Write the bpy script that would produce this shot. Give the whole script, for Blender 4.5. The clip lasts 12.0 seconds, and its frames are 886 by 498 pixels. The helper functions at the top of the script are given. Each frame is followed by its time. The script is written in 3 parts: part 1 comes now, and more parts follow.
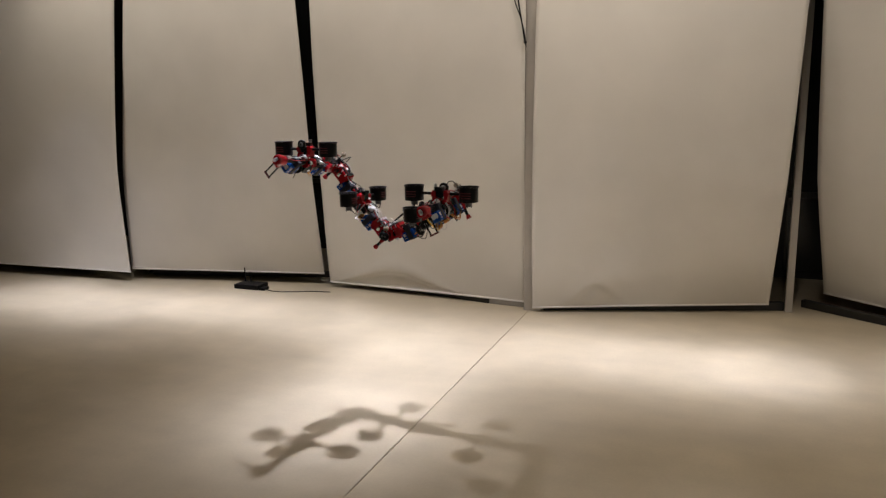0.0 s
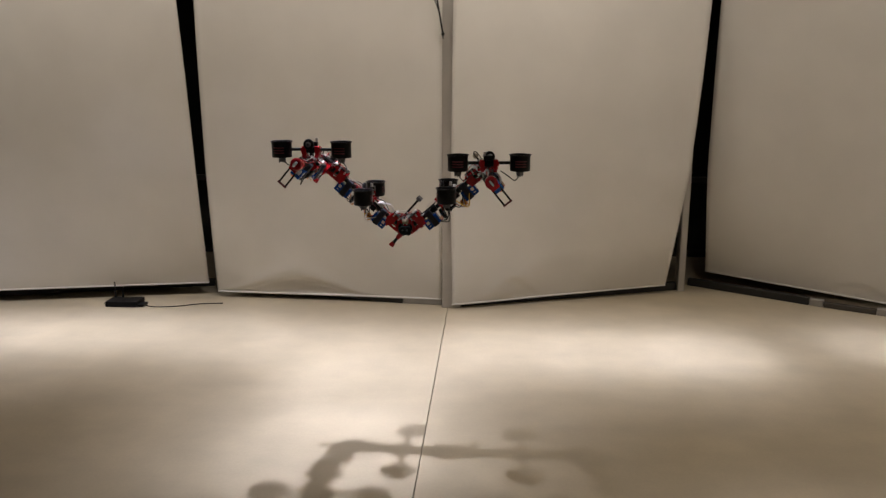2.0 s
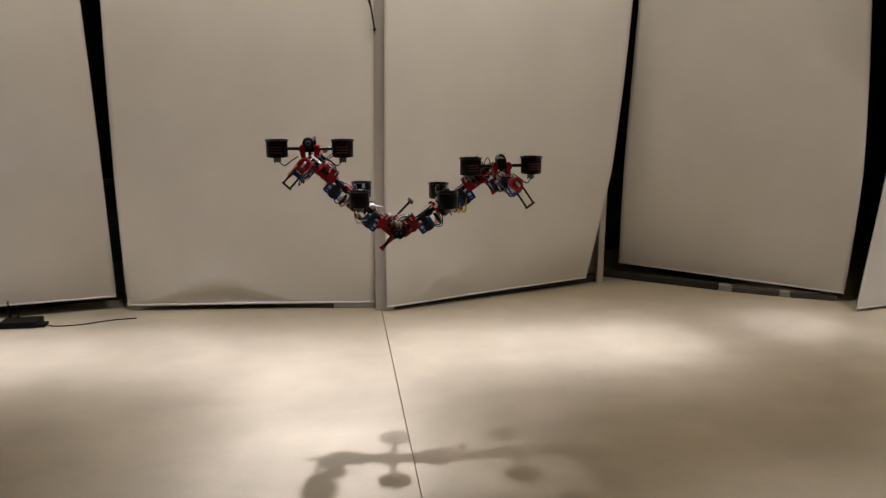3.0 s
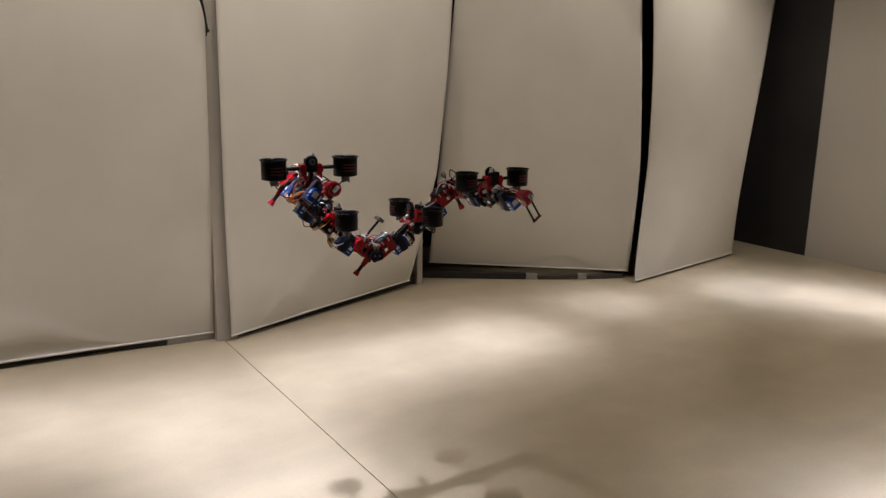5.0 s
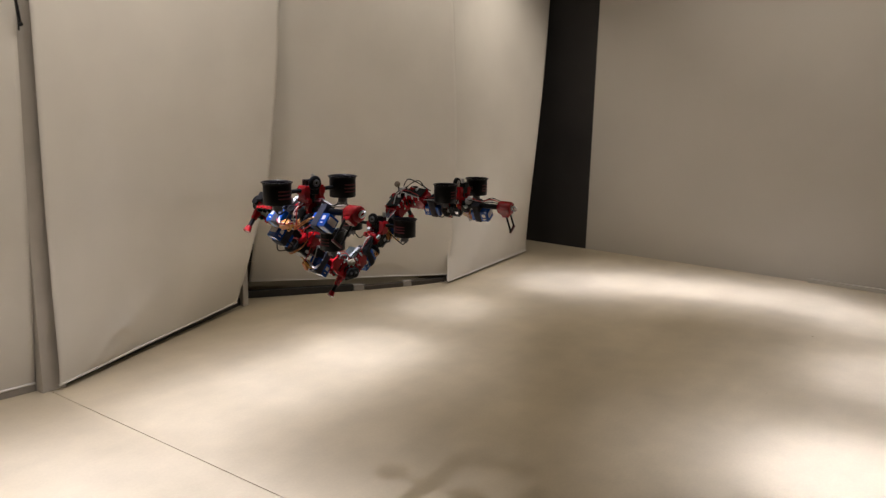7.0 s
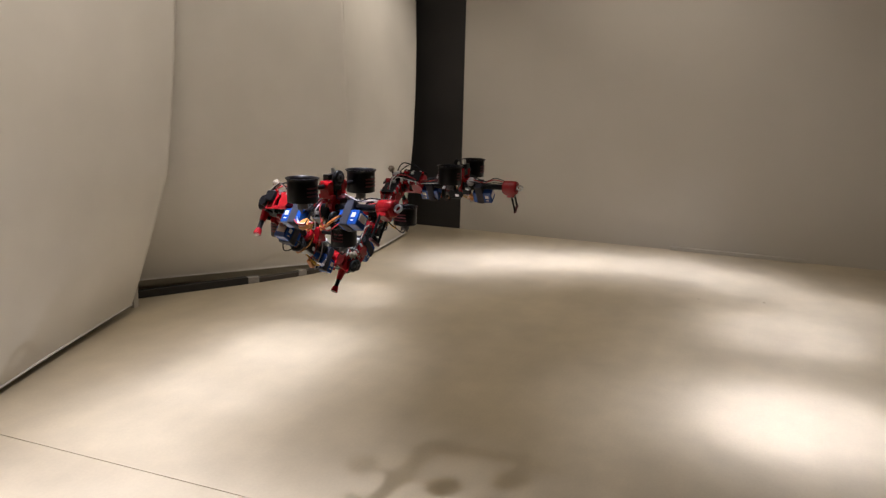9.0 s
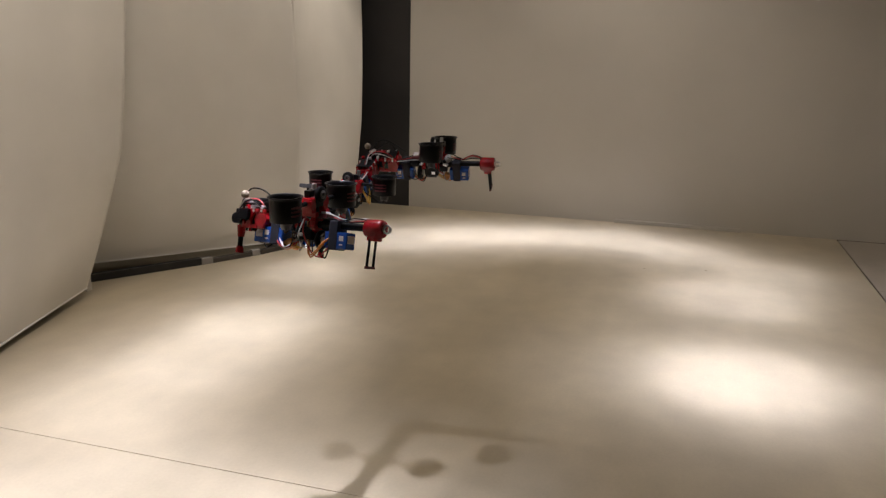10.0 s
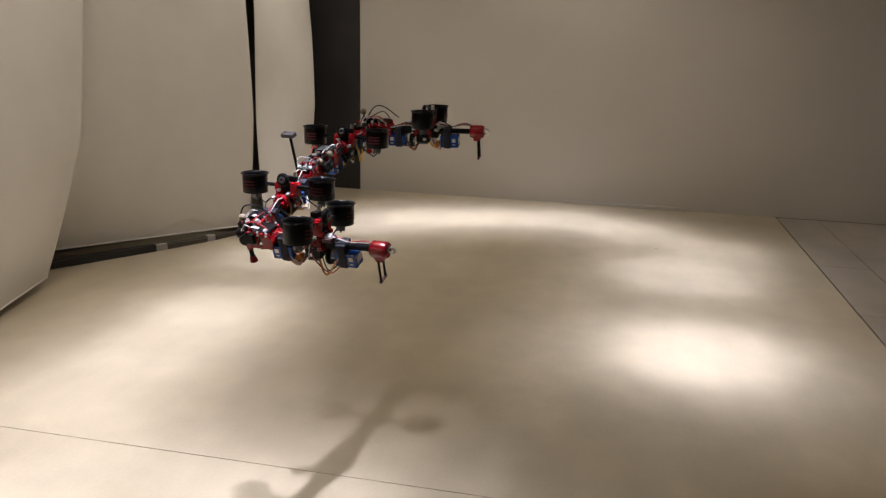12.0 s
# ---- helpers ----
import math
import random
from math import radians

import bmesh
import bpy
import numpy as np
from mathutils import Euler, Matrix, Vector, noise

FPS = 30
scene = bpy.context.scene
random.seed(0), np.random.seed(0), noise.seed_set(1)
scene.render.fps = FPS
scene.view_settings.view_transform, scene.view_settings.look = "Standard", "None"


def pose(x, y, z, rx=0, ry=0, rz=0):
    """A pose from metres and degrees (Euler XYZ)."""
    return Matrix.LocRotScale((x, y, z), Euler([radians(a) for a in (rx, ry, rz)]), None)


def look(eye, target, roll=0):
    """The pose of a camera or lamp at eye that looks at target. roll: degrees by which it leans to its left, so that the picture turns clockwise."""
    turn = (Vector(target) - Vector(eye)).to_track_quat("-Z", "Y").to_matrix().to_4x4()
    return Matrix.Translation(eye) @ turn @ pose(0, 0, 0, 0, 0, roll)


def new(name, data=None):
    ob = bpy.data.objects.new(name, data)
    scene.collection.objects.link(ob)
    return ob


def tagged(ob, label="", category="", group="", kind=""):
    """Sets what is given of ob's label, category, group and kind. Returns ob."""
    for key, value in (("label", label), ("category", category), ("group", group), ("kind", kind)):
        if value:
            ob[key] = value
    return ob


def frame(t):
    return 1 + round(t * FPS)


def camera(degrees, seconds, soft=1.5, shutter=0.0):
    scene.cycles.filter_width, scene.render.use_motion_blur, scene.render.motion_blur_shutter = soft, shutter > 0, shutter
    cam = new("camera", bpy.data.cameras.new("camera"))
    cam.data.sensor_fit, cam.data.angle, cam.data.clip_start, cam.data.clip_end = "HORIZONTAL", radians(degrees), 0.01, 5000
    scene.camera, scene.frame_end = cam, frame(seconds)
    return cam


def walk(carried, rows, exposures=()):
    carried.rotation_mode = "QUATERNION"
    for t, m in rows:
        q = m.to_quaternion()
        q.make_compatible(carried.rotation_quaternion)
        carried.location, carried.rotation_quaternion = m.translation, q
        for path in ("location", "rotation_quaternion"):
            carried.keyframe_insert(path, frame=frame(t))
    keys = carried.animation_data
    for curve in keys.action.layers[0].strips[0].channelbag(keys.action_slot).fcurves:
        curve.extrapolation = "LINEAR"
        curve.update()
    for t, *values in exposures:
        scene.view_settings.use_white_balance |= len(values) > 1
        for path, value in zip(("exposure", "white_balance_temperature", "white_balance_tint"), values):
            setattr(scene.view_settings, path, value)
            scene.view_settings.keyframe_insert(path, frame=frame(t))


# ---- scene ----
cam = camera(58.5, 12.0, soft=1.3, shutter=0.3)

PATH = [
    (0, (1.437, -5.51, 1.598), (0.752, -3.718, 1.218), -0.8),
    (0.5, (1.176, -5.586, 1.67), (0.559, -3.722, 1.249), -0.7),
    (1, (0.854, -5.62, 1.735), (0.363, -3.64, 1.257), -0.6),
    (1.5, (0.616, -5.565, 1.725), (0.291, -3.645, 1.273), -0.8),
    (2, (0.305, -5.506, 1.725), (0.186, -3.562, 1.273), -0.2),
    (2.5, (0.038, -5.488, 1.711), (0.111, -3.543, 1.25), -0.1),
    (3, (-0.328, -5.385, 1.71), (-0.054, -3.457, 1.256), 0.3),
    (3.5, (-0.625, -5.205, 1.747), (-0.09, -3.343, 1.252), 0.8),
    (5.5, (-1.673, -4.625, 1.747), (-0.477, -3.078, 1.329), 0.6),
    (6, (-1.816, -4.409, 1.726), (-0.486, -2.969, 1.331), 0.7),
    (6.5, (-1.987, -4.27, 1.697), (-0.516, -2.973, 1.309), 1.1),
    (7, (-2.046, -4.078, 1.682), (-0.459, -2.931, 1.275), 1.2),
    (9, (-2.356, -3.373, 1.654), (-0.539, -2.661, 1.217), 1.4),
    (9.5, (-2.451, -3.313, 1.663), (-0.605, -2.705, 1.191), 1.0),
    (10, (-2.493, -3.288, 1.651), (-0.663, -2.737, 1.173), 1.2),
    (10.5, (-2.534, -3.264, 1.639), (-0.669, -2.757, 1.127), 1.1),
    (11, (-2.582, -3.281, 1.669), (-0.702, -2.849, 1.14), 1.2),
    (11.5, (-2.609, -3.212, 1.675), (-0.725, -2.797, 1.147), 1.5),
    (12, (-2.584, -3.141, 1.66), (-0.696, -2.738, 1.135), 1.5),
]
EXPOSURES = [(0, -0.09), (1, -0.18), (3.5, -0.24), (5.5, -0.18), (6.5, -0.09), (9, -0.05), (12, -0.06)]
walk(cam, [(t, look(e, g, r)) for t, e, g, r in PATH], EXPOSURES)

# ---- light ----
world = bpy.data.worlds.new("world")
scene.world = world
world.use_nodes = True
world.node_tree.nodes["Background"].inputs["Color"].default_value = (0.30, 0.27, 0.23, 1)
world.node_tree.nodes["Background"].inputs["Strength"].default_value = 0.02

CEILING = 3.3
# place on the floor, power of the beam, its cone in degrees, and power of an added fill lamp with the point it leans to
SPOTS = [
    (-0.42, -2.20, 640, 30, 8, None), (-0.38, -1.50, 500, 31, 18, None),
    (-3.95, -0.78, 500, 30, 38, (-3.9, 0.2)), (-3.1, -0.82, 560, 29, 32, (-3.0, 0.2)), (-2.3, -0.62, 480, 28, 28, (-2.0, 0.4)),
    (-1.5, -0.66, 470, 29, 30, (-1.4, 0.3)), (-0.75, -0.84, 430, 29, 26, (-0.7, 0.1)), (0.0, -0.92, 230, 29, 16, (0.1, 0.1)),
    (0.5, -0.80, 350, 29, 26, (0.6, 0.2)), (1.02, -0.86, 420, 27, 22, (1.1, 0.3)), (1.66, -0.84, 560, 24, 24, (1.6, 0.4)), (2.74, -0.64, 400, 22, 36, (3.4, 0.0)),
    (4.05, -1.00, 640, 26, 64, (4.2, 0.0)), (4.45, -1.52, 620, 24, 12, (5.5, -1.3)), (4.66, -2.15, 640, 24, 26, None),
    (4.74, -2.80, 620, 24, 15, (5.5, -2.9)), (4.45, -3.36, 480, 25, 12, (5.5, -3.8)),
    (1.69, -3.70, 1080, 30, 48, None), (3.18, -3.70, 660, 29, 44, None), (3.95, -4.05, 300, 25, 10, None),
    # three unseen lamps added to the south as fill for the near floor
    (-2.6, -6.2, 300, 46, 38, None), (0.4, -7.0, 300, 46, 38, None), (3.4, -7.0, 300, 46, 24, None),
]


BEAM, FILL_TINT = (0.955, 0.955, 1.17), (1.0, 0.895, 0.80)


def lamp_at(place, watts, angle, radius, color):
    lamp = new("beam_or_fill_light", bpy.data.lights.new("beam_or_fill_light", "SPOT"))
    lamp.data.energy, lamp.data.spot_size, lamp.data.spot_blend = watts, radians(angle), 1.0
    lamp.data.shadow_soft_size = radius
    lamp.data.color = color
    lamp.matrix_world = place


for sx, sy, power, cone, fill, lean in SPOTS:
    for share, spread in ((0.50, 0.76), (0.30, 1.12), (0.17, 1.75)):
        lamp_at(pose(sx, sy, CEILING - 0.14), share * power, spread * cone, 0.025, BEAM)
    # wide warm fill lamp, added beside each beam to brighten screens, walls and floor
    lamp_at(look((sx, sy, CEILING - 0.13), (*lean, 0.65 if lean[1] > -1 else 0.9)) if lean else pose(sx, sy, CEILING - 0.13), 0.94 * fill, 125 if lean else 160, 0.03, FILL_TINT)


# ---- materials ----
def material(name, color, rough=0.5, metal=0.0, vary=0.12, scale=8.0, bump=0.0, bump_scale=60.0):
    m = bpy.data.materials.new(name)
    m.use_nodes = True
    n, l = m.node_tree.nodes, m.node_tree.links
    p = n["Principled BSDF"]
    p.inputs["Roughness"].default_value, p.inputs["Metallic"].default_value = rough, metal
    tc = n.new("ShaderNodeTexCoord")
    tex = n.new("ShaderNodeTexNoise")
    tex.inputs["Scale"].default_value, tex.inputs["Detail"].default_value = scale, 6
    l.new(tc.outputs["Object"], tex.inputs["Vector"])
    ramp = n.new("ShaderNodeMapRange")
    ramp.inputs["From Min"].default_value, ramp.inputs["From Max"].default_value = 0.3, 0.7
    ramp.inputs["To Min"].default_value, ramp.inputs["To Max"].default_value = 1 - vary, 1 + vary
    l.new(tex.outputs["Fac"], ramp.inputs["Value"])
    mul = n.new("ShaderNodeVectorMath")
    mul.operation = "SCALE"
    mul.inputs[0].default_value = color[:3]
    l.new(ramp.outputs["Result"], mul.inputs["Scale"])
    l.new(mul.outputs["Vector"], p.inputs["Base Color"])
    if bump:
        fine = n.new("ShaderNodeTexNoise")
        fine.inputs["Scale"].default_value, fine.inputs["Detail"].default_value = bump_scale, 4
        l.new(tc.outputs["Object"], fine.inputs["Vector"])
        b = n.new("ShaderNodeBump")
        b.inputs["Strength"].default_value, b.inputs["Distance"].default_value = bump, 0.002
        l.new(fine.outputs["Fac"], b.inputs["Height"])
        l.new(b.outputs["Normal"], p.inputs["Normal"])
    return m


def concrete(name, base, rough):
    """Polished screed: broad cloudy patches, fine speckle, faint trowel streaks, worn gloss."""
    m = bpy.data.materials.new(name)
    m.use_nodes = True
    n, l = m.node_tree.nodes, m.node_tree.links
    p = n["Principled BSDF"]
    tc = n.new("ShaderNodeTexCoord")

    def layer(scale, detail, low, high, stretch=(1, 1, 1)):
        mp = n.new("ShaderNodeMapping")
        mp.inputs["Scale"].default_value = stretch
        l.new(tc.outputs["Object"], mp.inputs["Vector"])
        t = n.new("ShaderNodeTexNoise")
        t.inputs["Scale"].default_value, t.inputs["Detail"].default_value = scale, detail
        l.new(mp.outputs["Vector"], t.inputs["Vector"])
        r = n.new("ShaderNodeMapRange")
        r.inputs["From Min"].default_value, r.inputs["From Max"].default_value = 0.2, 0.8
        r.inputs["To Min"].default_value, r.inputs["To Max"].default_value = low, high
        l.new(t.outputs["Fac"], r.inputs["Value"])
        return r.outputs["Result"]

    def times(a, b):
        k = n.new("ShaderNodeMath")
        k.operation = "MULTIPLY"
        l.new(a, k.inputs[0])
        l.new(b, k.inputs[1])
        return k.outputs["Value"]

    f = times(times(layer(0.9, 5, 0.74, 1.17), layer(5, 6, 0.90, 1.07)), times(layer(70, 3, 0.95, 1.04), layer(2.4, 6, 0.91, 1.07, (0.45, 1.8, 1))))
    mul = n.new("ShaderNodeVectorMath")
    mul.operation = "SCALE"
    mul.inputs[0].default_value = base
    l.new(f, mul.inputs["Scale"])
    l.new(mul.outputs["Vector"], p.inputs["Base Color"])
    p.inputs["Specular IOR Level"].default_value = 0.95
    l.new(layer(3, 6, rough - 0.035, rough + 0.05), p.inputs["Roughness"])
    b = n.new("ShaderNodeBump")
    b.inputs["Strength"].default_value, b.inputs["Distance"].default_value = 0.03, 0.002
    l.new(layer(35, 4, 0, 1), b.inputs["Height"])
    l.new(b.outputs["Normal"], p.inputs["Normal"])
    return m


def fabric(name, base):
    """Woven screen cloth: fine weave relief, faint stains, a little light comes through."""
    m = material(name, base, 0.85, vary=0.05, scale=1.6)
    n, l = m.node_tree.nodes, m.node_tree.links
    p = n["Principled BSDF"]
    tc = n.new("ShaderNodeTexCoord")
    w = n.new("ShaderNodeTexNoise")
    w.inputs["Scale"].default_value, w.inputs["Detail"].default_value = 400, 2
    l.new(tc.outputs["Object"], w.inputs["Vector"])
    soft = n.new("ShaderNodeTexNoise")
    soft.inputs["Scale"].default_value, soft.inputs["Detail"].default_value = 2.2, 3
    l.new(tc.outputs["Object"], soft.inputs["Vector"])
    b1 = n.new("ShaderNodeBump")
    b1.inputs["Strength"].default_value, b1.inputs["Distance"].default_value = 0.35, 0.02
    l.new(soft.outputs["Fac"], b1.inputs["Height"])
    b2 = n.new("ShaderNodeBump")
    b2.inputs["Strength"].default_value, b2.inputs["Distance"].default_value = 0.15, 0.001
    l.new(w.outputs["Fac"], b2.inputs["Height"])
    l.new(b1.outputs["Normal"], b2.inputs["Normal"])
    l.new(b2.outputs["Normal"], p.inputs["Normal"])
    p.inputs["Specular IOR Level"].default_value = 0.15
    return m


M_FLOOR = concrete("polished_concrete", (0.508, 0.435, 0.305), 0.30)
M_PAVER = concrete("stone_paver", (0.42, 0.375, 0.31), 0.45)
M_JOINT = material("dark_joint", (0.10, 0.09, 0.075), 0.9)
M_CLOTH = fabric("screen_cloth", (0.64, 0.612, 0.55))
M_HEM = material("hem_bar_white", (0.68, 0.66, 0.62), 0.45, vary=0.05)
M_WALL = material("matt_wall_paint", (0.46, 0.433, 0.38), 0.8, vary=0.03, scale=1.3, bump=0.1, bump_scale=180)
# unseen walls and ceiling, coloured brown so their bounce warms the shaded areas
M_BACK = material("warm_bounce_wall", (0.42, 0.365, 0.28), 0.85, vary=0.05, scale=1.0)
M_CEIL = material("warm_bounce_ceiling", (0.33, 0.285, 0.215), 0.9, vary=0.04, scale=1.0)
M_NIGHT = material("night_glass", (0.010, 0.010, 0.011), 0.22, vary=0.3, scale=1.5)
M_RECESS = material("black_panel", (0.018, 0.016, 0.015), 0.6, vary=0.25, scale=2.0, bump=0.1)
M_STEEL = material("grey_post_paint", (0.42, 0.39, 0.34), 0.45, vary=0.08, scale=5)
M_FRAME_SHADE = material("dark_frame_and_gap_shade", (0.013, 0.012, 0.011), 0.5, vary=0.2, scale=6)
M_SILL = material("pale_threshold", (0.27, 0.25, 0.22), 0.6, vary=0.1, scale=6)
# browner copy of the black foot strip, with the pool light put into its colour
M_LIT_STRIP = material("lit_brown_strip", (0.05, 0.042, 0.033), 0.5, vary=0.15, scale=8)
M_BLACK = material("black_plastic", (0.006, 0.006, 0.0065), 0.38, vary=0.3, scale=30, bump=0.1, bump_scale=300)
M_GLOSS = material("glossy_black", (0.004, 0.0038, 0.0042), 0.3, vary=0.25, scale=40)
M_CARBON = material("carbon_tube", (0.008, 0.008, 0.009), 0.32, vary=0.35, scale=120)
M_RED = material("red_printed_plastic", (0.30, 0.005, 0.010), 0.22, vary=0.22, scale=45, bump=0.25, bump_scale=260)
M_DARKRED = material("dark_red_print", (0.075, 0.006, 0.010), 0.5, vary=0.3, scale=60)
M_BLUE = material("blue_shrink_wrap", (0.006, 0.055, 0.27), 0.26, vary=0.25, scale=40)
M_WHITE = material("white_label", (0.55, 0.55, 0.56), 0.45, vary=0.1, scale=60)
M_ALU = material("bare_aluminium", (0.62, 0.62, 0.63), 0.32, 1.0, vary=0.15, scale=60)
M_DARKMETAL = material("dark_motor_metal", (0.10, 0.10, 0.105), 0.4, 0.8, vary=0.2, scale=60)
M_BALL = material("grey_marker_ball", (0.24, 0.19, 0.13), 0.7, vary=0.12, scale=120, bump=0.2, bump_scale=500)
M_BOARD = material("circuit_board", (0.04, 0.05, 0.05), 0.4, vary=0.4, scale=150)
M_WRED = material("red_wire", (0.40, 0.02, 0.02), 0.45)
M_WBLACK = material("black_wire", (0.015, 0.015, 0.015), 0.5)
M_WYELLOW = material("yellow_wire", (0.62, 0.36, 0.05), 0.45)
M_WORANGE = material("orange_wire", (0.52, 0.20, 0.04), 0.45)
M_WWHITE = material("white_wire", (0.50, 0.48, 0.46), 0.45)
for m in (M_BLACK, M_GLOSS, M_CARBON, M_WBLACK):
    m.node_tree.nodes["Principled BSDF"].inputs["Specular IOR Level"].default_value = 0.09
M_STRAP = material("navy_strap", (0.010, 0.012, 0.022), 0.8, vary=0.2, scale=80)
M_LENS = material("lit_lamp_lens", (0.8, 0.78, 0.72), 0.3)
M_LENS.node_tree.nodes["Principled BSDF"].inputs["Emission Color"].default_value = (1.0, 0.92, 0.82, 1)
M_LENS.node_tree.nodes["Principled BSDF"].inputs["Emission Strength"].default_value = 8.0


# ---- mesh helpers ----
def box(bm, size, at=(0, 0, 0), bevel=0.0, turn=None, mat=0):
    m = Matrix.Translation(at) @ (turn.to_4x4() if turn else Matrix()) @ Matrix.Diagonal((*size, 1))
    r = bmesh.ops.create_cube(bm, size=1, matrix=m)
    faces = list({f for v in r["verts"] for f in v.link_faces})
    for f in faces:
        f.material_index = mat
    if bevel:
        e = list({e for v in r["verts"] for e in v.link_edges})
        bmesh.ops.bevel(bm, geom=e, offset=bevel, segments=2, affect="EDGES", profile=0.6, material=mat)


def rod(bm, a, b, r1, r2=None, seg=14, mat=0):
    a, b = Vector(a), Vector(b)
    d = b - a
    m = Matrix.Translation((a + b) / 2) @ d.to_track_quat("Z", "Y").to_matrix().to_4x4()
    r = bmesh.ops.create_cone(bm, cap_ends=True, segments=seg, radius1=r1, radius2=r1 if r2 is None else r2, depth=d.length, matrix=m)
    for f in {f for v in r["verts"] for f in v.link_faces}:
        f.material_index = mat


def ball(bm, at, r, mat=0):
    s = bmesh.ops.create_uvsphere(bm, u_segments=14, v_segments=9, radius=r, matrix=Matrix.Translation(at))
    for f in {f for v in s["verts"] for f in v.link_faces}:
        f.material_index = mat


def lathe(bm, profile, m=None, seg=28, mat=0, close=True):
    """Turns a profile of (radius, height) round z."""
    m = m or Matrix()
    rings = []
    for r, z in profile:
        rings.append([bm.verts.new(m @ Vector((r * math.cos(2 * math.pi * k / seg), r * math.sin(2 * math.pi * k / seg), z))) for k in range(seg)])
    pairs = list(zip(rings, rings[1:])) + ([(rings[-1], rings[0])] if close else [])
    for p, q in pairs:
        for k in range(seg):
            f = bm.faces.new((p[k], p[(k + 1) % seg], q[(k + 1) % seg], q[k]))
            f.material_index, f.smooth = mat, True


def wire(bm, points, r, seg=6, steps=6, mat=0):
    """A cable swept along a smooth line through the points."""
    pts = [Vector(p) for p in points]
    line = []
    for i in range(len(pts) - 1):
        p0, p1, p2, p3 = pts[max(i - 1, 0)], pts[i], pts[i + 1], pts[min(i + 2, len(pts) - 1)]
        for k in range(steps):
            u = k / steps
            line.append(0.5 * (2 * p1 + (p2 - p0) * u + (2 * p0 - 5 * p1 + 4 * p2 - p3) * u * u + (3 * p1 - p0 - 3 * p2 + p3) * u ** 3))
    line.append(pts[-1])
    rings = []
    for i, p in enumerate(line):
        d = (line[min(i + 1, len(line) - 1)] - line[max(i - 1, 0)]).normalized()
        q = d.to_track_quat("Z", "Y")
        rings.append([bm.verts.new(p + q @ Vector((r * math.cos(2 * math.pi * k / seg), r * math.sin(2 * math.pi * k / seg), 0))) for k in range(seg)])
    for a, b in zip(rings, rings[1:]):
        for k in range(seg):
            f = bm.faces.new((a[k], a[(k + 1) % seg], b[(k + 1) % seg], b[k]))
            f.material_index, f.smooth = mat, True
    bm.faces.new(rings[0])
    bm.faces.new(rings[-1])


def finish(name, bm, mats, smooth=False):
    bmesh.ops.recalc_face_normals(bm, faces=bm.faces)
    me = bpy.data.meshes.new(name)
    bm.to_mesh(me)
    bm.free()
    for m in mats if isinstance(mats, (list, tuple)) else [mats]:
        me.materials.append(m)
    if smooth:
        for p in me.polygons:
            p.use_smooth = True
    return me


def part(name, bm, mats, parent, label="", at=None, smooth=False):
    ob = new(name, finish(name, bm, mats, smooth))
    ob.parent = parent
    if at is not None:
        ob.matrix_basis = at
    return tagged(ob, label) if label else ob


def solid(name, bm, mats, label="", category="", kind="", group="", smooth=False):
    return tagged(new(name, finish(name, bm, mats, smooth)), label, category, group, kind)


# ---- setting ----
EAST, SOUTH, WEST, KERB = 5.55, -9.0, -7.5, -4.753


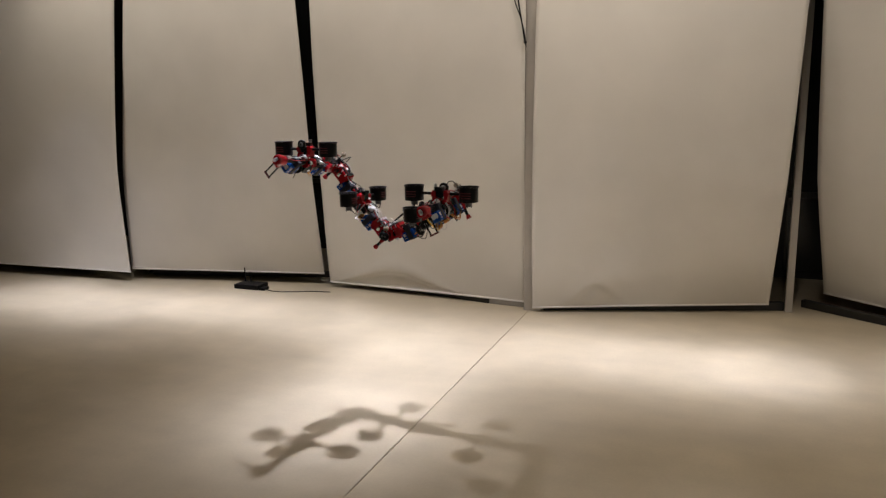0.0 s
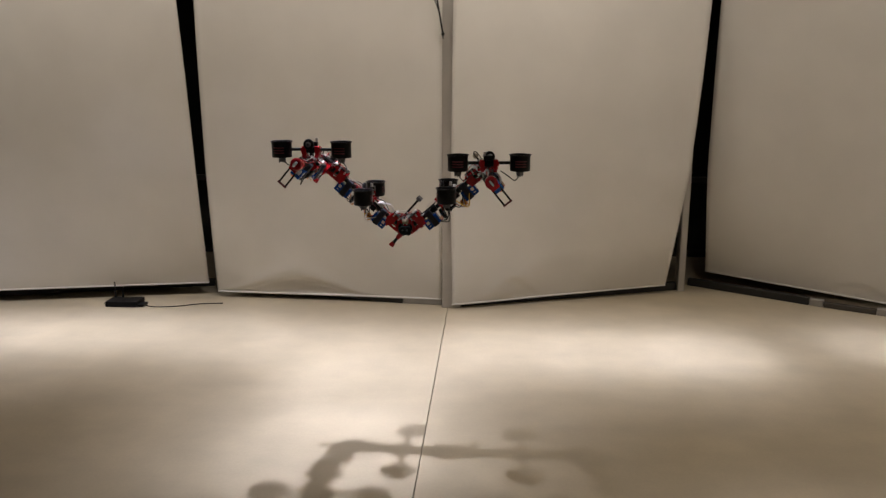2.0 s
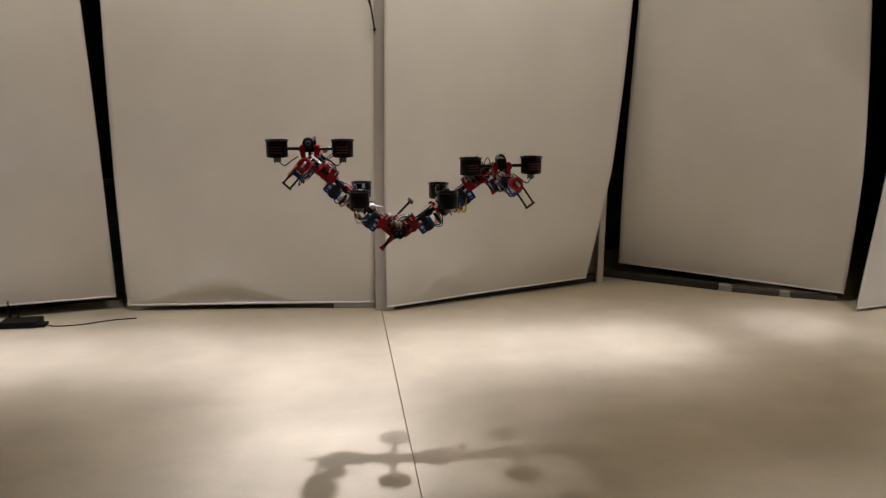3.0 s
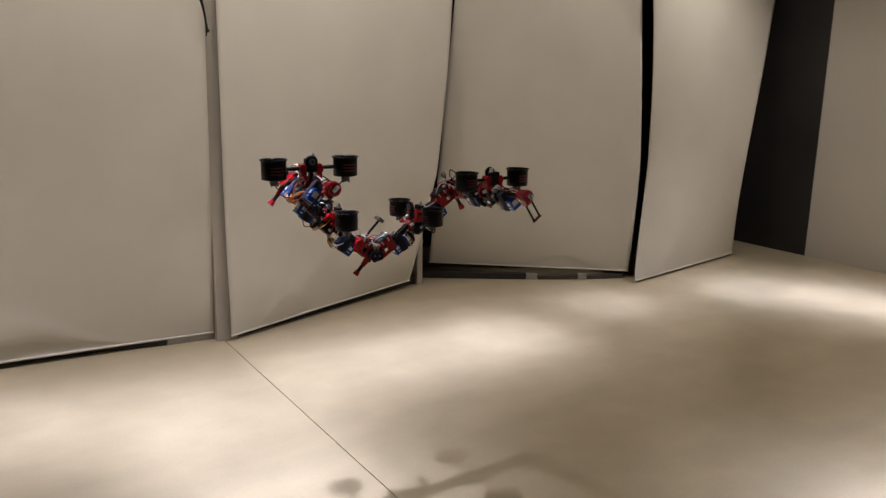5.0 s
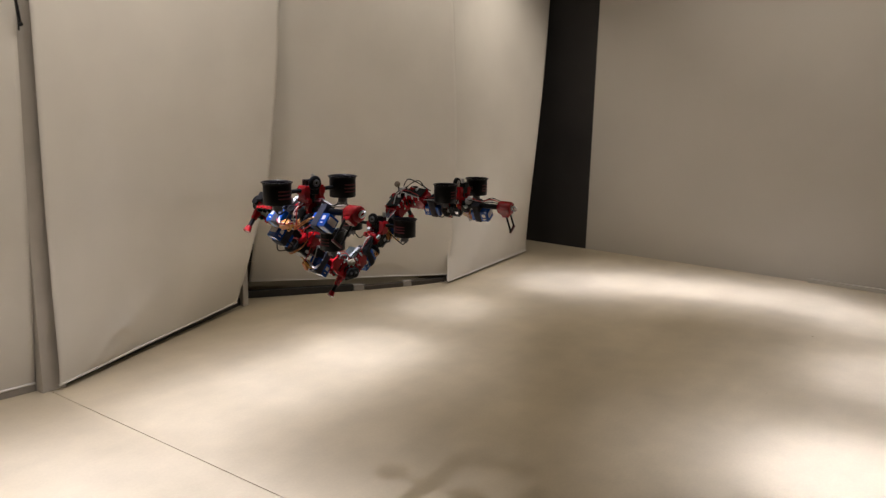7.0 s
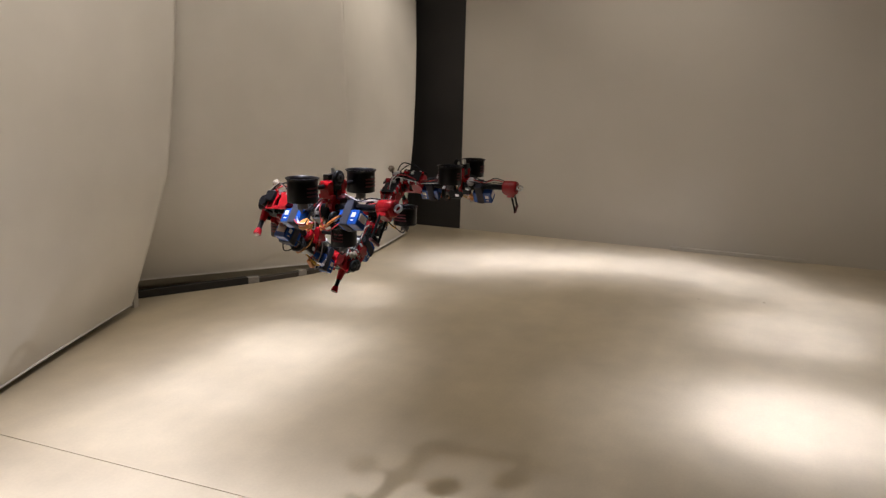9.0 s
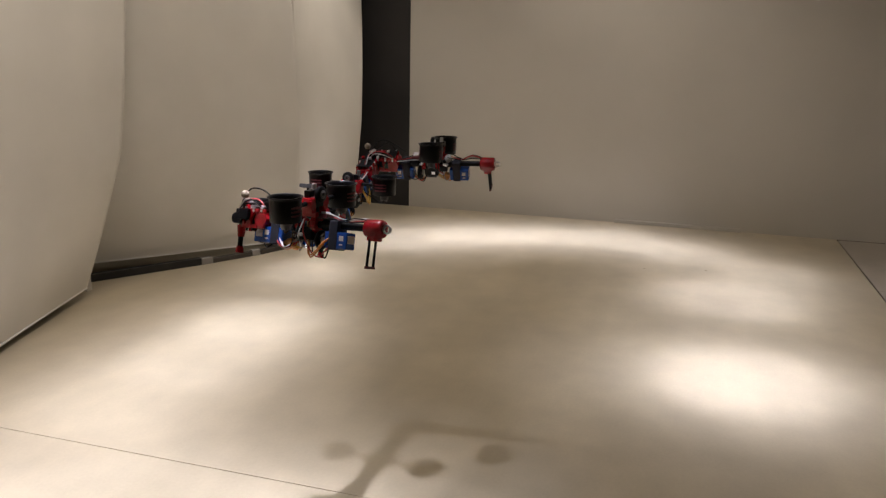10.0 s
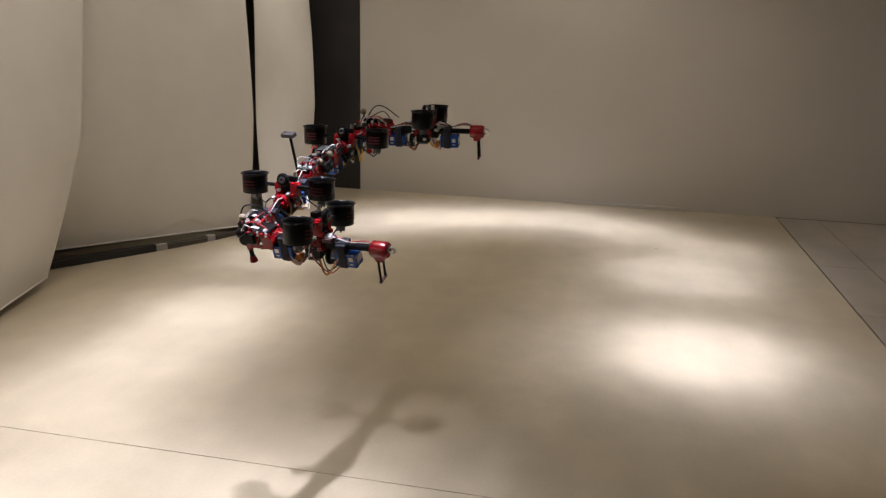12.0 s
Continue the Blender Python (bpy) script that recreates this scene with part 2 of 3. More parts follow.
def setting():
    bm = bmesh.new()
    box(bm, (EAST - WEST + 0.6, 11.5, 0.1), ((EAST + WEST) / 2, SOUTH + 5.75, -0.075))
    floor = solid("floor", bm, M_JOINT, "pale polished concrete floor with one straight joint", "floor", "structure")
    joint = 0.0022
    for x0, x1 in ((WEST, -joint), (joint, EAST + 0.3)):
        bm = bmesh.new()
        box(bm, (x1 - x0, 2.5 - KERB - 0.012, 0.06), ((x0 + x1) / 2, (2.5 + KERB + 0.012) / 2, -0.03), bevel=0.0015)
        part("slab", bm, M_FLOOR, floor)
    # paving strip along the back, laid in long stones
    edge, row = KERB, 0
    for depth in (0.385, 0.78, 0.78, 0.78, 0.78, 0.79):
        x = EAST - (0.156 if row == 0 else 0.62 + 0.35 * (row % 2))
        bm = bmesh.new()
        box(bm, (EAST - x - 0.006, depth - 0.006, 0.056), ((EAST + x) / 2, edge - depth / 2, -0.031), bevel=0.002)
        part("paver", bm, M_PAVER, floor)
        while x > WEST:
            w = 1.17 if x < 3.9 else 1.59
            bm = bmesh.new()
            box(bm, (w - 0.006, depth - 0.006, 0.056), (x - w / 2, edge - depth / 2, -0.031), bevel=0.002)
            part("paver", bm, M_PAVER, floor)
            x -= w
        edge -= depth
        row += 1

    bm = bmesh.new()
    box(bm, (0.2, -0.465 - SOUTH, CEILING), (EAST + 0.1, (SOUTH - 0.465) / 2, CEILING / 2))
    solid("wall_east", bm, M_WALL, "plain matt beige end wall", "wall", "structure")
    bm = bmesh.new()
    box(bm, (0.035, 1.21, 0.035), (EAST - 0.018, -3.285, 0.0175), bevel=0.003)
    solid("baseboard", bm, M_WALL, "low beige ledge at the foot of the wall", "baseboard", "structure")
    bm = bmesh.new()
    box(bm, (EAST - WEST + 0.4, 0.2, CEILING), ((EAST + WEST) / 2, SOUTH - 0.1, CEILING / 2))
    solid("wall_south", bm, M_BACK, "plain beige wall", "wall", "structure")
    bm = bmesh.new()
    box(bm, (0.2, 11.3, CEILING), (WEST - 0.1, SOUTH + 5.65, CEILING / 2))
    solid("wall_west", bm, M_BACK, "plain beige wall", "wall", "structure")
    bm = bmesh.new()
    box(bm, (EAST - WEST + 0.6, 11.6, 0.12), ((EAST + WEST) / 2, SOUTH + 5.7, CEILING + 0.06))
    solid("ceiling", bm, M_CEIL, "plain warm brown ceiling, out of view", "ceiling", "structure")
    # black recess between the last screen and the end wall
    bm = bmesh.new()
    box(bm, (1.1, 0.12, CEILING), (5.1, 0.60, CEILING / 2))
    box(bm, (0.12, 1.10, CEILING), (EAST + 0.06, 0.09, CEILING / 2))
    solid("wall_recess", bm, M_RECESS, "matt black recess panel beside the end wall", "wall", "structure")
    # dark glazing behind the screens
    bm = bmesh.new()
    box(bm, (EAST - WEST + 0.4, 0.1, CEILING), ((EAST + WEST) / 2, 1.75, CEILING / 2))
    wall = solid("wall_north", bm, M_FRAME_SHADE, "dark glazed wall behind the screens at night", "wall", "structure")
    x = WEST
    while x < EAST - 0.3:
        w = min(1.85, EAST - x)
        bm = bmesh.new()
        box(bm, (w - 0.08, 0.02, CEILING - 0.14), (x + w / 2, 1.69, CEILING / 2))
        part("pane", bm, M_NIGHT, wall)
        bm = bmesh.new()
        box(bm, (w - 0.07, 0.05, 0.05), (x + w / 2, 1.66, 0.72), bevel=0.004)
        part("transom", bm, M_RECESS, wall, "dark window transom")
        x += w


def post(x, y, w, mat, label):
    bm = bmesh.new()
    box(bm, (w, 0.12, CEILING), (0, 0, CEILING / 2), bevel=0.006)
    box(bm, (w + 0.006, 0.126, 0.010), (0, 0, 0.005), bevel=0.002)
    ob = solid("window_post", bm, mat, label, "post", "structure")
    ob.location = (x, y, 0)


# strip at the screens' foot; the black ones stand in for shade below the hem
def threshold(x0, y0, x1, y1, h, mat, label):
    a, b = Vector((x0, y0, h / 2)), Vector((x1, y1, h / 2))
    bm = bmesh.new()
    box(bm, ((b - a).length, 0.05, h), (a + b) / 2, bevel=0.003, turn=Matrix.Rotation(math.atan2(y1 - y0, x1 - x0), 3, "Z"))
    solid("screen_foot_strip", bm, mat, label, "threshold", "structure")


def along(path, u):
    """The way between three heights: foot, middle and head of an edge, as fractions."""
    foot, mid, head = (Vector(p) for p in path)
    if u < 0.45:
        k = u / 0.45
        return foot.lerp(mid, k) + (foot - 2 * mid + head) * 0.25 * k * (k - 1)
    k = min((u - 0.45) / 0.55, 2.2)
    return mid.lerp(head, k) + (foot - 2 * mid + head) * 0.20 * k * (k - 1)


def screen(left, right, z_left, z_right, seed, label, sag=0.02, fold=0.008, creases=()):
    """A hanging cloth screen with a hem bar. left and right give foot, middle and head of each edge."""
    rng = random.Random(seed)
    phase = [rng.uniform(0, 6.3) for _ in range(5)]
    top, nu, nv = CEILING - 0.05, 56, 84
    bm = bmesh.new()
    rows = []
    for side in (0, 1):
        grid = []
        for j in range(nv + 1):
            v = (j / nv) ** 1.9
            line = []
            for i in range(nu + 1):
                u = i / nu
                low = z_left + (z_right - z_left) * u
                z = low + (top - low) * v
                h = min((z - 0.05) / 2.05, 1.25)
                a, b = along(left, max(h, 0)), along(right, max(h, 0))
                p = a.lerp(b, u)
                d = (b - a).normalized()
                n = Vector((d.y, -d.x))
                fade = (1 - v) ** 1.5 * (1 - 0.85 * math.exp(-(z - low) / 0.14))
                off = sag * math.sin(math.pi * u) * math.sin(math.pi * min(v * 1.2, 1))
                off += 0.012 * fade * math.sin(5.2 * u + phase[0] + 2 * v) + 0.006 * fade * math.sin(11 * u + phase[1] - 5 * v)
                off += 0.010 * math.sin(3.0 * v * 3 + phase[2]) * (0.3 + abs(u - 0.5))
                for at, wide, high, deep in creases:
                    arc = high * math.exp(-((u - at) / wide) ** 2)
                    if arc > 0.012:
                        h0 = (z - low) / arc
                        k = min(max((1.12 - h0) / 0.22, 0.0), 1.0)
                        off -= deep * (arc / high) * (k * k * (3 - 2 * k)) * min(h0 / 0.8, 1.0)
                        off += deep * 0.5 * (arc / high) * math.exp(-((h0 - 1.5) / 0.7) ** 2)
                side_way = (u - 0.22) * 1.7 * 0.75 - (z - 0.05) * 0.66
                off += fold * math.exp(-(side_way ** 2) / 0.012) * math.exp(-(z ** 2) / 0.18) * (1 - math.exp(-(z - low) / 0.08))
                p = p + n * (off - side * 0.0016)
                line.append(bm.verts.new((p.x, p.y, z)))
            grid.append(line)
        rows.append(grid)
    for side, grid in enumerate(rows):
        for j in range(nv):
            for i in range(nu):
                f = bm.faces.new((grid[j][i], grid[j][i + 1], grid[j + 1][i + 1], grid[j + 1][i]))
                f.smooth = True
    f0, f1 = rows
    for j in range(nv):
        for i in (0, nu):
            bm.faces.new((f0[j][i], f0[j + 1][i], f1[j + 1][i], f1[j][i]))
    hem = [(f0[0][i].co.copy() + f1[0][i].co) / 2 for i in range(nu + 1)]
    cloth = finish("cloth", bm, M_CLOTH)
    ob = tagged(new("hanging_screen", cloth), label, "screen", "hanging screens")
    bm = bmesh.new()
    wire(bm, [p + Vector((0, 0, 0.004)) for p in hem[::4]], 0.0075, seg=8, steps=2)
    part("hem_bar", bm, M_HEM, ob, "white bottom bar")
    bm = bmesh.new()
    a, b = (along(left, 1.25), along(right, 1.25))
    rod(bm, (a.x, a.y, CEILING - 0.05), (b.x, b.y, CEILING - 0.05), 0.022)
    part("roller", bm, M_HEM, ob)
    return ob


def router(x, y):
    thing = tagged(new("wifi_router"), "black wifi router with two antennas on the floor", "router")
    thing.location = (x, y, 0)
    bm = bmesh.new()
    box(bm, (0.24, 0.15, 0.040), (0, 0, 0.022), bevel=0.008)
    box(bm, (0.07, 0.08, 0.020), (0.13, -0.02, 0.010), bevel=0.003)
    part("body", bm, M_BLACK, thing)
    for dx, h in ((-0.09, 0.16), (-0.035, 0.125)):
        bm = bmesh.new()
        rod(bm, (0, 0, 0.03), (0, 0, 0.05), 0.007)
        rod(bm, (0, 0, 0.05), (0, 0, h), 0.0065, 0.005)
        part("antenna", bm, M_BLACK, thing, at=pose(dx, 0.05, 0))
    bm = bmesh.new()
    wire(bm, [(0.12, 0, 0.012), (0.22, -0.05, 0.004), (0.38, -0.04, 0.004), (0.55, 0.03, 0.004), (0.72, 0.06, 0.004)], 0.0035)
    part("cable", bm, M_WBLACK, thing)


def hanging_cable():
    bm = bmesh.new()
    wire(bm, [(-0.02, -0.02, CEILING), (-0.11, -0.06, 2.75), (-0.09, -0.06, 2.35), (-0.04, -0.05, 2.02), (-0.025, -0.04, 1.93)], 0.006)
    ball(bm, (-0.025, -0.04, 1.93), 0.012)
    wire(bm, [(-0.06, 0.0, CEILING), (-0.16, -0.05, 2.75), (-0.12, -0.05, 2.3), (-0.045, -0.04, 2.05), (-0.025, -0.02, 1.9)], 0.004)
    solid("hanging_cable", bm, M_WBLACK, "black cables hanging loosely by the window post", "cable")


def downlight(x, y):
    thing = tagged(new("ceiling_spotlight"), "small round white ceiling spotlight out of view, lit", "spotlight", "ceiling spotlights")
    thing.location = (x, y, CEILING)
    bm = bmesh.new()
    lathe(bm, [(0.045, 0), (0.045, -0.10), (0.040, -0.10), (0.040, -0.01)], seg=20)
    part("housing", bm, M_HEM, thing)
    bm = bmesh.new()
    rod(bm, (0, 0, -0.094), (0, 0, -0.086), 0.039, seg=20)
    part("lens", bm, M_LENS, thing, "glowing round lens")


setting()
post(0.024, 0.084, 0.13, M_STEEL, "grey steel window post between two screens")
post(1.794, 0.60, 0.05, M_STEEL, "slim grey steel post behind the screens")
post(-1.886, 0.832, 0.06, M_FRAME_SHADE, "dark window post behind the screens")
post(3.525, 0.20, 0.10, M_STEEL, "grey steel window post between two screens")
post(-3.607, 0.26, 0.10, M_FRAME_SHADE, "dark window post behind the screens")
threshold(-1.85, 0.45, -0.334, 0.135, 0.045, M_FRAME_SHADE, "low black strip for the shade gap under the screens")
threshold(-0.334, 0.135, -0.045, 0.11, 0.045, M_SILL, "short pale threshold plate at the window post")
threshold(0.095, 0.075, 1.76, 0.60, 0.06, M_FRAME_SHADE, "low black strip for the shade gap under the screens")
threshold(1.90, 0.74, 2.655, 0.232, 0.055, M_FRAME_SHADE, "low black strip for the shade gap under the screens")
threshold(2.658, 0.230, 2.735, 0.184, 0.048, M_SILL, "short pale threshold end piece")
threshold(2.738, 0.182, 3.035, 0.012, 0.036, M_LIT_STRIP, "low strip under the screens, brown for the light on it")
threshold(3.038, 0.010, 3.100, -0.024, 0.046, M_SILL, "short pale threshold end piece")
threshold(3.103, -0.026, 3.40, -0.15, 0.036, M_LIT_STRIP, "low strip under the screens, brown for the light on it")
threshold(-3.566, 0.16, -1.91, 0.55, 0.05, M_FRAME_SHADE, "low black strip for the shade gap under the screens")
LABEL = "off-white hanging cloth screen with a white hem bar"
far_screen = screen([(-5.75, -0.28), (-5.75, -0.28), (-5.75, -0.25)], [(-3.56, -0.15), (-3.70, -0.03), (-3.64, 0.0)], 0.09, 0.08, 1, LABEL)
screen([(-3.62, -0.05), (-3.72, 0.05), (-3.60, 0.06)], [(-1.87, 0.30), (-1.83, 0.08), (-1.845, 0.0)], 0.09, 0.09, 2, LABEL)
screen([(-1.775, 0.23), (-1.76, 0.10), (-1.715, -0.02)], [(-0.046, 0.096), (-0.04, 0.02), (-0.03, 0.0)], 0.04, 0.04, 3, "off-white cloth screen with white hem bar, dented near its foot", creases=((0.36, 0.22, 0.125, 0.030),))
blown_screen = screen([(0.032, -0.01), (0.028, -0.03), (0.042, 0.0)], [(1.655, 0.49), (1.71, 0.16), (1.755, 0.08)], 0.03, 0.062, 4, "off-white cloth screen with white hem bar, blown back at one corner", fold=0.03, creases=((0.27, 0.09, 0.17, 0.012),))
screen([(2.04, 0.80), (1.91, 0.45), (1.845, 0.18)], [(3.43, -0.19), (3.42, -0.25), (3.32, -0.27)], 0.10, 0.06, 5, "off-white cloth screen with white hem bar, blown back at one corner", creases=((0.66, 0.12, 0.11, 0.007),))
corner_screen = screen([(3.35, -0.33), (3.57, -0.19), (3.38, -0.30)], [(4.95, -0.09), (4.82, -0.24), (5.28, -0.02)], 0.02, 0.02, 6, LABEL)
router(-2.40, -0.02)
hanging_cable()
# the three added fill lamps get a fitting too
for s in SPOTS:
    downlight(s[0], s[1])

# ---- the flying robot ----
LINK = 0.4345


def battery(link, x, side):
    bm = bmesh.new()
    box(bm, (0.068, 0.042, 0.044), (0, 0, 0), bevel=0.004, mat=0)
    box(bm, (0.006, 0.030, 0.020), (0.0325 * side, 0, 0.004), bevel=0.001, mat=1)
    box(bm, (0.027, 0.046, 0.076), (-0.008 * side, 0, 0.013), bevel=0.004, mat=2)
    box(bm, (0.013, 0.0432, 0.013), (0.018 * side, 0, 0.006), mat=1)
    box(bm, (0.010, 0.0432, 0.003), (0.018 * side, 0, -0.010), mat=1)
    part("battery", bm, [M_BLUE, M_WHITE, M_STRAP], link, "blue battery pack with a black strap", at=pose(x, 0, -0.038))


def end_bracket(link, x, side, seed):
    """Red printed joint bracket: two ribbed cheeks, a bridge, servos and a tangle of plugs."""
    rng = random.Random(seed)
    far = x + 0.030 * side
    bm = bmesh.new()
    for y in (-0.026, 0.026):
        box(bm, (0.078, 0.006, 0.011), (far, y, 0.023), bevel=0.002)
        box(bm, (0.078, 0.006, 0.011), (far, y, -0.019), bevel=0.002)
        for k in range(4):
            box(bm, (0.007, 0.009, 0.052), (far + (k - 1.5) * 0.022, y, 0.002), bevel=0.001)
        box(bm, (0.006, 0.006, 0.050), (far - 0.012 * side, y, 0.002), turn=Matrix.Rotation(0.6 * side, 3, "Y"))
    box(bm, (0.012, 0.054, 0.034), (far + 0.034 * side, 0, 0.002), bevel=0.003)
    rod(bm, (far + 0.026 * side, -0.031, 0.0), (far + 0.026 * side, 0.031, 0.0), 0.019, seg=18)
    part("joint_bracket", bm, M_RED, link, "red printed joint bracket")
    bm = bmesh.new()
    box(bm, (0.036, 0.038, 0.036), (x - 0.002 * side, 0, 0.000), bevel=0.002)
    box(bm, (0.030, 0.024, 0.030), (x + 0.004 * side, 0.030, 0.012), bevel=0.002)
    rod(bm, (x - 0.018 * side, 0, 0.020), (x - 0.018 * side, 0, 0.044), 0.015, 0.013)
    rod(bm, (x - 0.020 * side, -0.036, 0), (x - 0.020 * side, 0.036, 0), 0.015, seg=18)
    rod(bm, (x - 0.020 * side, 0, -0.024), (x - 0.020 * side, 0, 0.030), 0.012, seg=18)
    box(bm, (0.046, 0.048, 0.006), (far + 0.012 * side, 0, 0.031), bevel=0.002)
    rod(bm, (x - 0.018 * side, 0, 0.043), (x - 0.018 * side, 0, 0.048), 0.008, mat=1)
    part("joint_servo", bm, [M_BLACK, M_ALU], link)
    for y in (-0.030, 0.030):
        for k in range(3):
            bm = bmesh.new()
            rod(bm, (far + (k - 1) * 0.027, y * 0.95, 0.023), (far + (k - 1) * 0.027, y * 1.06, 0.023), 0.0034, seg=8)
            rod(bm, (far + (k - 1) * 0.027, y * 0.95, 0.028), (far + (k - 1) * 0.027, y * 0.95, 0.033), 0.0034, seg=8)
            part("screw", bm, M_ALU, link, "bright steel screw")
    bm = bmesh.new()
    m = Matrix.Translation((x - 0.012 * side, -0.040, 0.004)) @ Matrix.Rotation(radians(90), 4, "X")
    lathe(bm, [(0.004, -0.004), (0.018, -0.005), (0.019, 0.0), (0.018, 0.005), (0.004, 0.004)], m, seg=20)
    lathe(bm, [(0.001, -0.007), (0.004, -0.007), (0.004, 0.007), (0.001, 0.007)], m, seg=12, mat=1)
    part("joint_pulley", bm, [M_BLACK, M_DARKMETAL], link, "black joint pulley")
    for k in range(5):
        bm = bmesh.new()
        at = (far + rng.uniform(-0.03, 0.03), rng.uniform(-0.028, 0.028), rng.choice((0.034, 0.032, -0.028)))
        box(bm, (rng.uniform(0.008, 0.016), rng.uniform(0.008, 0.014), 0.009), at, bevel=0.001, turn=Matrix.Rotation(rng.uniform(-0.7, 0.7), 3, "Z"))
        part("plug", bm, (M_WHITE, M_ALU, M_BLACK, M_RED, M_WHITE)[k], link)
    for k, m in enumerate((M_WBLACK, M_WRED, M_WWHITE)):
        y = rng.uniform(-0.03, 0.03)
        bm = bmesh.new()
        wire(bm, [(far + 0.03 * side, y, 0.028), (far, y * 1.5, rng.uniform(0.042, 0.058)), (x - 0.01 * side, y, rng.uniform(0.036, 0.05)), (x - 0.035 * side, y * 0.6, 0.018)], 0.0019, seg=5, steps=5)
        part("wire", bm, m, link)


def foot_leg(link, x):
    bm = bmesh.new()
    rod(bm, (x, 0, -0.018), (x, 0, -0.05), 0.013, 0.009)
    rod(bm, (x, 0, -0.05), (x, 0, -0.078), 0.007, 0.007, mat=1)
    rod(bm, (x, 0, -0.076), (x, 0, -0.094), 0.009, 0.012)
    part("leg", bm, [M_RED, M_BLACK], link, "red leg with a rubber foot")


def tip_frame(link, x, side):
    """The free end of the robot: a red ring clamp and a small two-rod standing frame."""
    bm = bmesh.new()
    m = Matrix.Translation((x, 0, 0)) @ Matrix.Rotation(radians(90), 4, "Y")
    lathe(bm, [(0.010, -0.024), (0.021, -0.025), (0.0235, -0.020), (0.0235, 0.020), (0.021, 0.025), (0.010, 0.024)], m, seg=24)
    box(bm, (0.036, 0.042, 0.036), (x, 0, -0.002), bevel=0.006)
    box(bm, (0.026, 0.036, 0.016), (x, 0, -0.024), bevel=0.004)
    part("end_clamp", bm, M_RED, link, "red ring-shaped end clamp")
    bm = bmesh.new()
    for y in (-0.015, 0.015):
        rod(bm, (x + 0.004, y, -0.026), (x + 0.006, y, -0.098), 0.0036, seg=8)
    box(bm, (0.008, 0.040, 0.007), (x + 0.006, 0, -0.099), bevel=0.001, mat=1)
    part("standing_frame", bm, [M_BLACK, M_DARKRED], link, "black two-rod standing frame")
    bm = bmesh.new()
    lathe(bm, [(0.008, -0.003), (0.012, -0.003), (0.012, 0.003), (0.008, 0.003)], Matrix.Translation((x + side * 0.034, 0, 0.0)) @ Matrix.Rotation(radians(90), 4, "X"), seg=16)
    part("end_ring", bm, M_ALU, link)


def marker(link, x, y, z, stick):
    bm = bmesh.new()
    rod(bm, (x, y, z - stick), (x, y, z), 0.003, seg=8, mat=1)
    ball(bm, (x, y, z), 0.0115, 0)
    part("marker_ball", bm, [M_BALL, M_BLACK], link, "beige-grey marker ball on a stick", smooth=True)


def wires(link, seed):
    """Loose wiring that hangs in loops under the middle of a link."""
    rng = random.Random(seed)
    c = LINK / 2
    mats = (M_WYELLOW, M_WBLACK, M_WWHITE, M_WRED, M_WBLACK, M_WORANGE, M_WRED, M_WBLACK, M_WWHITE, M_WBLACK)
    for k, m in enumerate(mats):
        s = -1 if k % 2 else 1
        x0, x1 = c + s * rng.uniform(0.0, 0.03), c + s * rng.uniform(0.055, 0.095)
        y0, y1 = rng.uniform(-0.030, 0.030), rng.uniform(-0.030, 0.030)
        low = -rng.uniform(0.045, 0.088)
        for j in range(2 if k in (0, 2, 5) else 1):
            dy = 0.005 * j
            bm = bmesh.new()
            wire(bm, [(x0, y0 + dy, 0.012), (x0 + s * 0.008, y0 * 1.4 + dy, -0.03), ((x0 + x1) / 2, y1 * 1.3 + dy, low + dy), (x1, y1 + dy, -0.045), (x1 + s * 0.012, y1 * 0.6, -0.03)], 0.0020, seg=5, steps=5)
            part("wire", bm, m, link)
    bm = bmesh.new()
    box(bm, (0.030, 0.018, 0.024), (c + 0.055, 0.004, -0.058), bevel=0.003, turn=Matrix.Rotation(radians(25), 3, "Y"))
    part("connector", bm, M_WORANGE, link, "yellow plug")
    for k in range(5):
        bm = bmesh.new()
        at = (c + rng.uniform(-0.07, 0.07), rng.choice((-1, 1)) * rng.uniform(0.016, 0.028), rng.uniform(0.004, 0.026))
        box(bm, (rng.uniform(0.009, 0.018), rng.uniform(0.008, 0.014), rng.uniform(0.006, 0.012)), at, bevel=0.001, turn=Matrix.Rotation(rng.uniform(-0.6, 0.6), 3, "Z"))
        part("plug", bm, (M_WHITE, M_ALU, M_RED, M_BLACK, M_WHITE)[k], link)
    # wiring carried along the tube and over the joints
    for k, m in enumerate((M_WBLACK, M_WRED, M_WBLACK, M_WWHITE)):
        for s in (-1, 1):
            y, z = rng.uniform(-0.016, 0.016), rng.uniform(0.010, 0.018)
            bm = bmesh.new()
            wire(bm, [(c + s * 0.035, y, 0.02), (c + s * 0.065, y * 1.6, z + rng.uniform(0.0, 0.02)), (c + s * 0.11, y, z), (c + s * 0.15, y * 1.3, z + rng.uniform(0.0, 0.016)), (c + s * 0.185, y, z + 0.006)], 0.0018, seg=5, steps=4)
            part("wire", bm, m, link)


